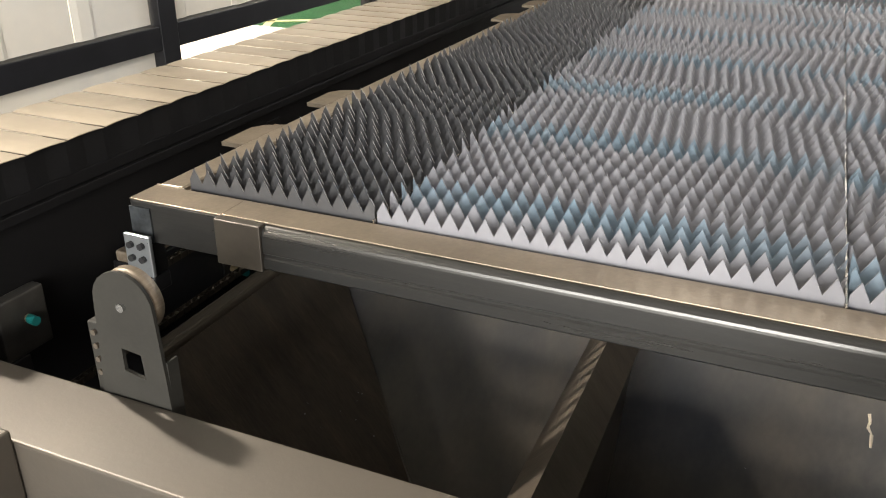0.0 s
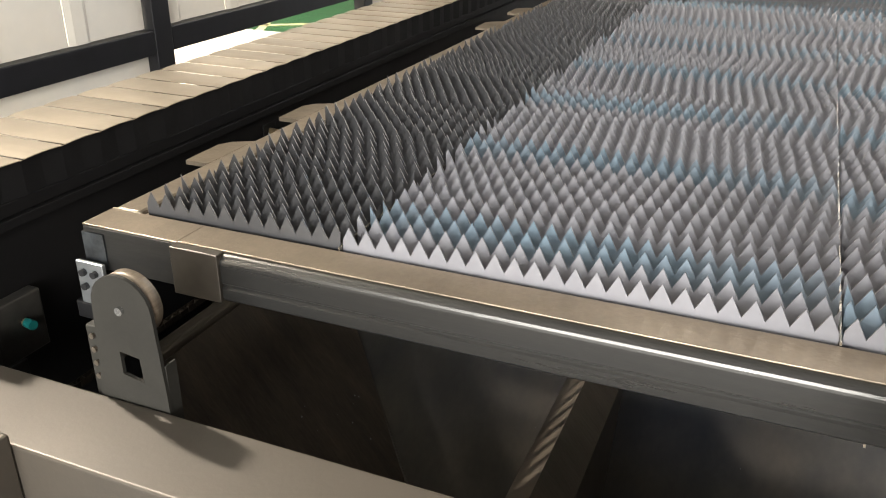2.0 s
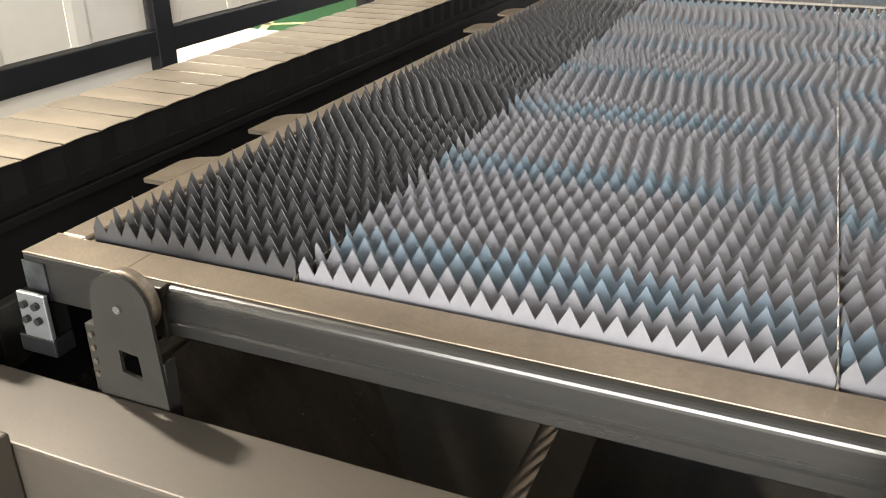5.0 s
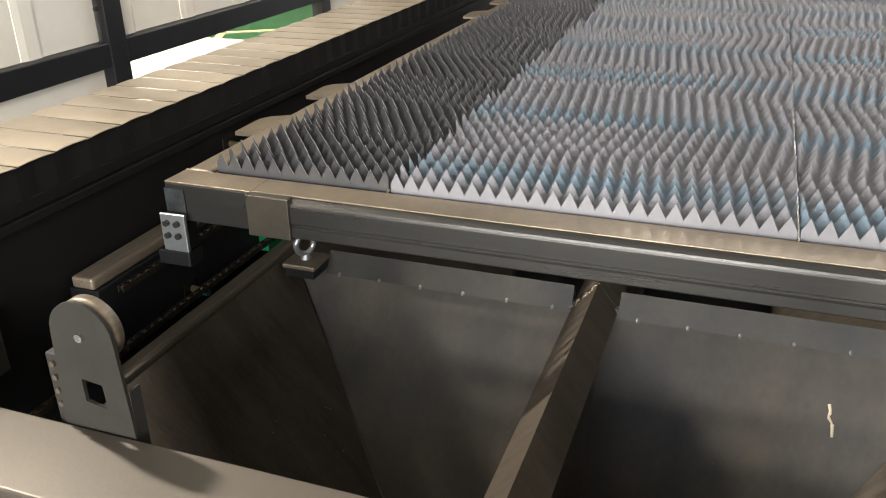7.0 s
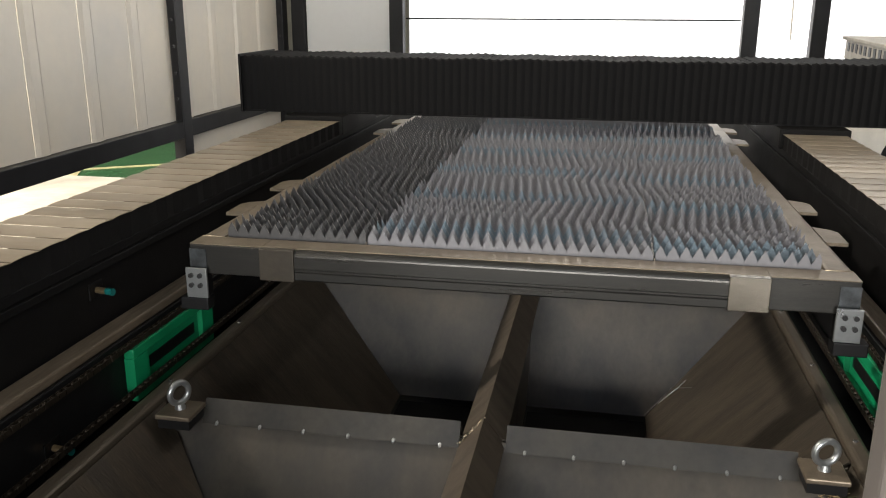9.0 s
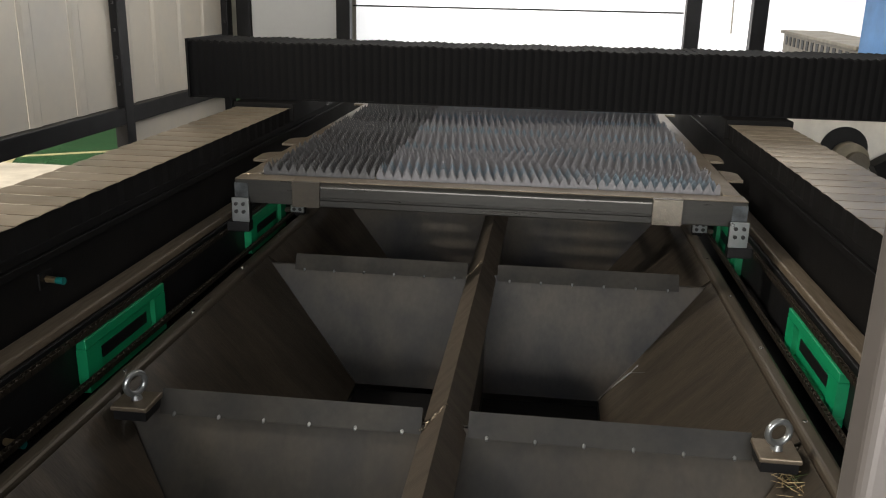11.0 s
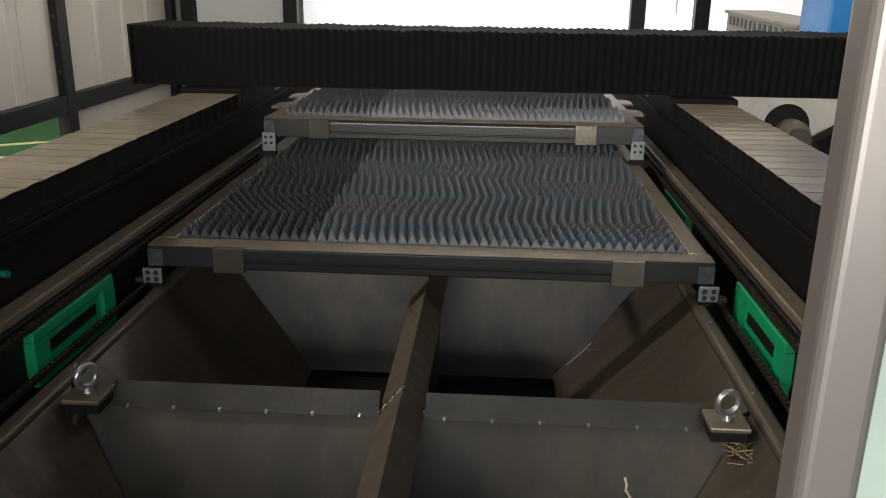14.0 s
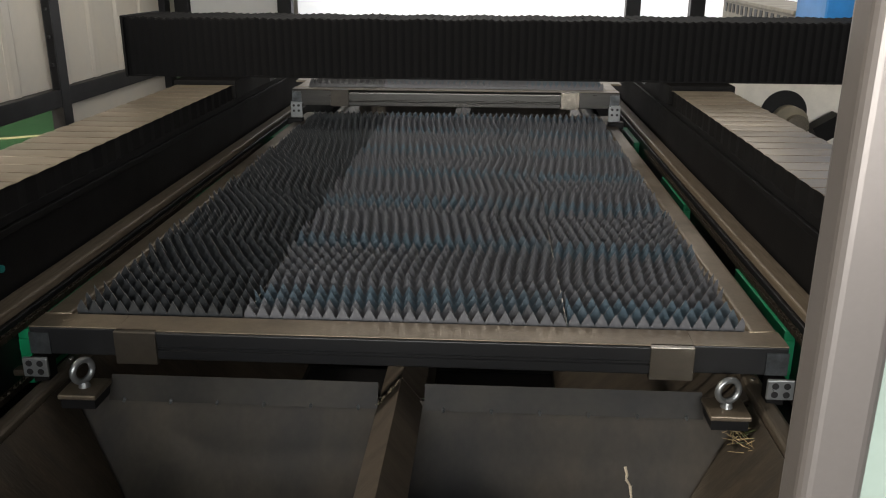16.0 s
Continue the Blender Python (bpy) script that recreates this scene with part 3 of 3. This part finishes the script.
                part("bracket_web", box(s * 0.83, s * 0.868, yb + 0.0105, yb + 0.05, zt - 0.135, zt - depth - 0.001, 0.002), BLACK, p)
                for bx in (0.842, 0.868):
                    for bz in (0.082, 0.103):
                        # dark discs laid on the bracket paint the shade of its holes
                        part("hole", cyl((s * bx, yb - 0.0003, zt - bz), (s * bx, yb - 0.0015, zt - bz), 0.0078, 12), BOLT, br)
        part("divider_bar", box(s * 0.3865 - 0.0015, s * 0.3865 + 0.0015, 0.093, PL - 0.093, zt - 0.06, zt + 0.009 - sink), PATCH, p, "thin bare steel divider bar")
    rnd = random.Random(11 if upper else 23)
    y, k, ph = 0.104, 0, 0.0
    while y < PL - 0.1:
        ph += 0.17 * (1 if (k // 6) % 2 == 0 else -1) + rnd.uniform(-0.02, 0.02)
        for seg, (xa, xb) in enumerate(((-0.795, -0.3890), (-0.3840, 0.3840), (0.3890, 0.795))):
            q = round((ph % 1.0) * 8) % 8
            # kind 2 is the left segment's colour, part steel and part painted shade
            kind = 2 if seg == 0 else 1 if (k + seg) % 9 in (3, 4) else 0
            key = (seg, q, upper, kind)
            m = pose((xa + xb) / 2, y + rnd.uniform(-0.0015, 0.0015), zt - sink + rnd.uniform(-0.0015, 0.001), rnd.uniform(-0.5, 0.5), 0, rnd.uniform(-0.1, 0.1))
            if key not in STRIPS:
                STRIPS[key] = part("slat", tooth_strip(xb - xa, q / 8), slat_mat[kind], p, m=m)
                STRIPS[key].data.materials.append(SLAT_EDGE)
            else:
                share("slat", STRIPS[key], p, m)
        y += 0.05
        k += 1
    return p


upper = pallet("upper_pallet", "upper shuttle pallet of brown steel with blued sawtooth slats", 0.927, 0.084, (SLAT, SLAT_BLUE, SLAT_LEFT), True)
lower = pallet("lower_pallet", "lower shuttle pallet with sawtooth slats coloured darker for shade", 0.752, 0.068, (SLAT_SHADED, SLAT_BLUE_SHADED, SLAT_LEFT_LOWER), False)

# ---- foreground pillar and door ----
pil = part("door_pillar", box(0.466, 0.522, -1.09, -1.040, 0.0, 2.3, 0.011, seg=4), PILLAR)
tagged(pil, "silver grey painted square door pillar", "pillar")
door = part("door_sheet", box(0.5225, 0.60, -1.07, -1.058, 0.02, 2.25, 0.002), MINT)
tagged(door, "pale mint door sheet beside the pillar", "door")
hp = thing("hinge_post", "dark grey post with a small steel hinge", "post")
part("column", box(-0.755, -0.688, -1.130, -1.0615, 0.0, 0.772, 0.005), BEAM, hp)
part("hinge_leaf", box(-0.705, -0.694, -1.1335, -1.1305, 0.62, 0.70, 0.002), CHROME, hp)

# ---- beyond the right-hand cover ----
mc = thing("side_machine", "off-white machine housing with a round motor opening", "machine")
bm = box(1.48, 2.9, 3.0, 3.9, 0.0, 0.975, 0.012)
part("housing", bm, OFFWHITE, mc)
# flat dark disc painting the shade inside the round opening
part("opening", cyl((1.80, 2.992, 0.80), (1.80, 2.999, 0.80), 0.125, 32), PIT, mc)
smooth(part("motor", cyl((1.82, 2.90, 0.76), (1.82, 2.991, 0.76), 0.088, 28), OLIVE, mc))
part("motor_band", cyl((1.84, 2.86, 0.75), (1.84, 2.899, 0.75), 0.06, 28), PATCH, mc)
part("motor_foot", plate([(1.92, 2.86, 0.74), (2.05, 2.86, 0.82), (2.05, 2.97, 0.82), (1.92, 2.97, 0.74)], 0.1), BLACK, mc)
dk = thing("cable_duct", "dusty olive cable duct on a raised frame", "cable duct", at=(2.13, 3.95, -0.06))
dk.rotation_euler = (0, 0, radians(-5.5))
part("duct", box(0.0, 0.34, 0.0, 2.9, 1.16, 1.33, 0.006), OLIVE, dk)
part("lid", box(-0.03, 0.37, -0.03, 2.93, 1.331, 1.36, 0.006), OLIVE, dk)
for i in range(14):
    # dark strips laid on the duct paint the shade of its slots
    part("slot_shade", box(-0.004, -0.0005, 0.06 + i * 0.2, 0.16 + i * 0.2, 1.235, 1.31), PIT, dk)
for y in (0.3, 2.4):
    part("leg", box(0.12, 0.2, y, y + 0.08, 0.06, 1.159), BLACK, dk)
bx = thing("blue_cabinet", "bright blue sheet metal cabinet with a vent", "cabinet")
part("body", box(2.10, 2.9, 3.4, 3.9, 0.9765, 2.2, 0.01), BLUE, bx)
for i in range(4):
    for j in range(5):
        part("vent_hole", box(2.14 + j * 0.03, 2.155 + j * 0.03, 3.396, 3.3995, 1.50 + i * 0.03, 1.512 + i * 0.03), OFFWHITE, bx)

# ---- dirt and debris ----
rnd = random.Random(5)
tuft = thing("straw_tuft", "dry straw and weeds caught by the hopper rim", "debris", kind="stuff", at=(0.765, -0.035, 0.556))
bm, bm2 = bmesh.new(), bmesh.new()
for i in range(46):
    a = Vector((rnd.gauss(0, 0.016), rnd.gauss(-0.02, 0.03), rnd.uniform(0.0, 0.02)))
    d = Vector((rnd.gauss(0, 1), rnd.gauss(0, 1), rnd.uniform(0, 0.9))).normalized() * rnd.uniform(0.015, 0.04)
    cyl(a, a + d, 0.0011, 4, bm if i % 4 else bm2, r2=0.0005)
part("straw", bm, STRAW, tuft), part("weed", bm2, LEAF, tuft)


for yc in (0.05, 1.19):
    rib = [o for o in scene.objects if o.name.startswith("centre_ridge") and abs(o.data.vertices[0].co.y - yc) < 0.02]
    bm = bmesh.new()
    for i in range(16):
        u = i / 15
        c = Vector((-0.056 + 0.056 * u + rnd.uniform(-0.003, 0.003), yc - 0.030 + 0.028 * u + rnd.uniform(-0.003, 0.003), 0.576 + 0.058 * u))
        bmesh.ops.create_icosphere(bm, subdivisions=1, radius=rnd.uniform(0.0018, 0.0042), matrix=Matrix.Translation(c))
    part("weld_spatter", bm, WELD, rib[0] if rib else None, "rough pale weld spatter")


def on_front_far(x, y):
    """A place on the front hopper's far plate."""
    return (x, y, 0.575 + (y - 0.04) * 0.475 / 0.34 + 0.001)


def flake(pts, half, material, name, label):
    bm = bmesh.new()
    for (a, b) in zip(pts, pts[1:]):
        cyl(a, b, half, 6, bm, r2=half * rnd.uniform(0.5, 1.1))
    return tagged(part(name, bm, material), label, "scuff")


z = [on_front_far(0.520 + dx, y) for dx, y in ((0.0, -0.036), (0.004, -0.046), (0.001, -0.052), (0.010, -0.060), (0.012, -0.076))]
flake(z, 0.0042, SCUFF, "paint_scuff", "chipped pale paint scuff on the hopper plate")
flake([on_front_far(0.215, -0.01), on_front_far(0.232, -0.075)], 0.0012, CAP, "scratch", "thin vertical scratch on the hopper plate")
flake([(0.560, 1.0, 0.345), (0.537, 0.998, 0.316), (0.476, 1.0, 0.252)], 0.0022, ZINC, "weld_scrape", "bright scraped weld on the hopper seam")
flake([(0.537, 0.998, 0.316), (0.575, 0.93, 0.352)], 0.0014, ZINC, "weld_scrape", "bright scraped weld on the hopper seam")
chips = thing("metal_chips", "scattered bright metal chips on the hopper plates", "debris", kind="stuff")
bm = bmesh.new()
for i in range(9):
    u, v = rnd.random(), rnd.random()
    x = -0.66 + 0.16 * u
    y = -0.42 + 0.22 * v
    zc = 0.605 - (0.808 + x) * 0.505 / 0.408 + 0.003
    bmesh.ops.create_cube(bm, size=rnd.uniform(0.001, 0.0026), matrix=Matrix.Translation((x, y, zc)) @ Euler((u * 6, v * 6, 0)).to_matrix().to_4x4())
for i in range(12):
    x, y = rnd.uniform(-0.5, 0.7), rnd.uniform(-0.2, 0.02)
    bmesh.ops.create_cube(bm, size=rnd.uniform(0.001, 0.0025), matrix=Matrix.Translation(on_front_far(x, y)))
part("chip", bm, ZINC, chips)
leaf = part("leaf_scrap", box(-0.012, 0.012, -0.005, 0.005, 0, 0.002, 0.0008), SCUFF, m=pose(-0.66, 0.17, 0.462, 0, 50, 20))
tagged(leaf, "small pale scrap lying on the hopper plate", "debris")
for s in (-1, 1):
    for y in (0.12, 0.55, 0.98, 1.4):
        sc = part("rail_screw", cyl((s * 0.834, y, 0.6222), (s * 0.834, y, 0.6245), 0.006, 10), CHROME)
        tagged(sc, "small bright screw in the lower track", "screw", "track screws")


def motions():
    up = [(0.0, -0.598), (0.5, -0.626), (1.0, -0.654), (2.0, -0.712), (3.0, -0.766), (3.7, -0.806), (4.5, -0.842), (5.2, -0.845), (5.5, -0.828), (5.8, -0.772), (6.0, -0.706), (6.5, -0.537), (7.0, -0.356), (8.0, -0.008), (9.0, 0.334), (10.0, 0.682), (11.0, 1.03), (12.0, 1.395), (13.0, 1.735), (14.0, 2.082), (15.0, 2.415), (16.0, 2.760)]
    walk(upper, [(t, pose(0, y, 0)) for t, y in up])
    walk(lower, [(t, pose(0, 2.765 - y, 0)) for t, y in up])


motions()
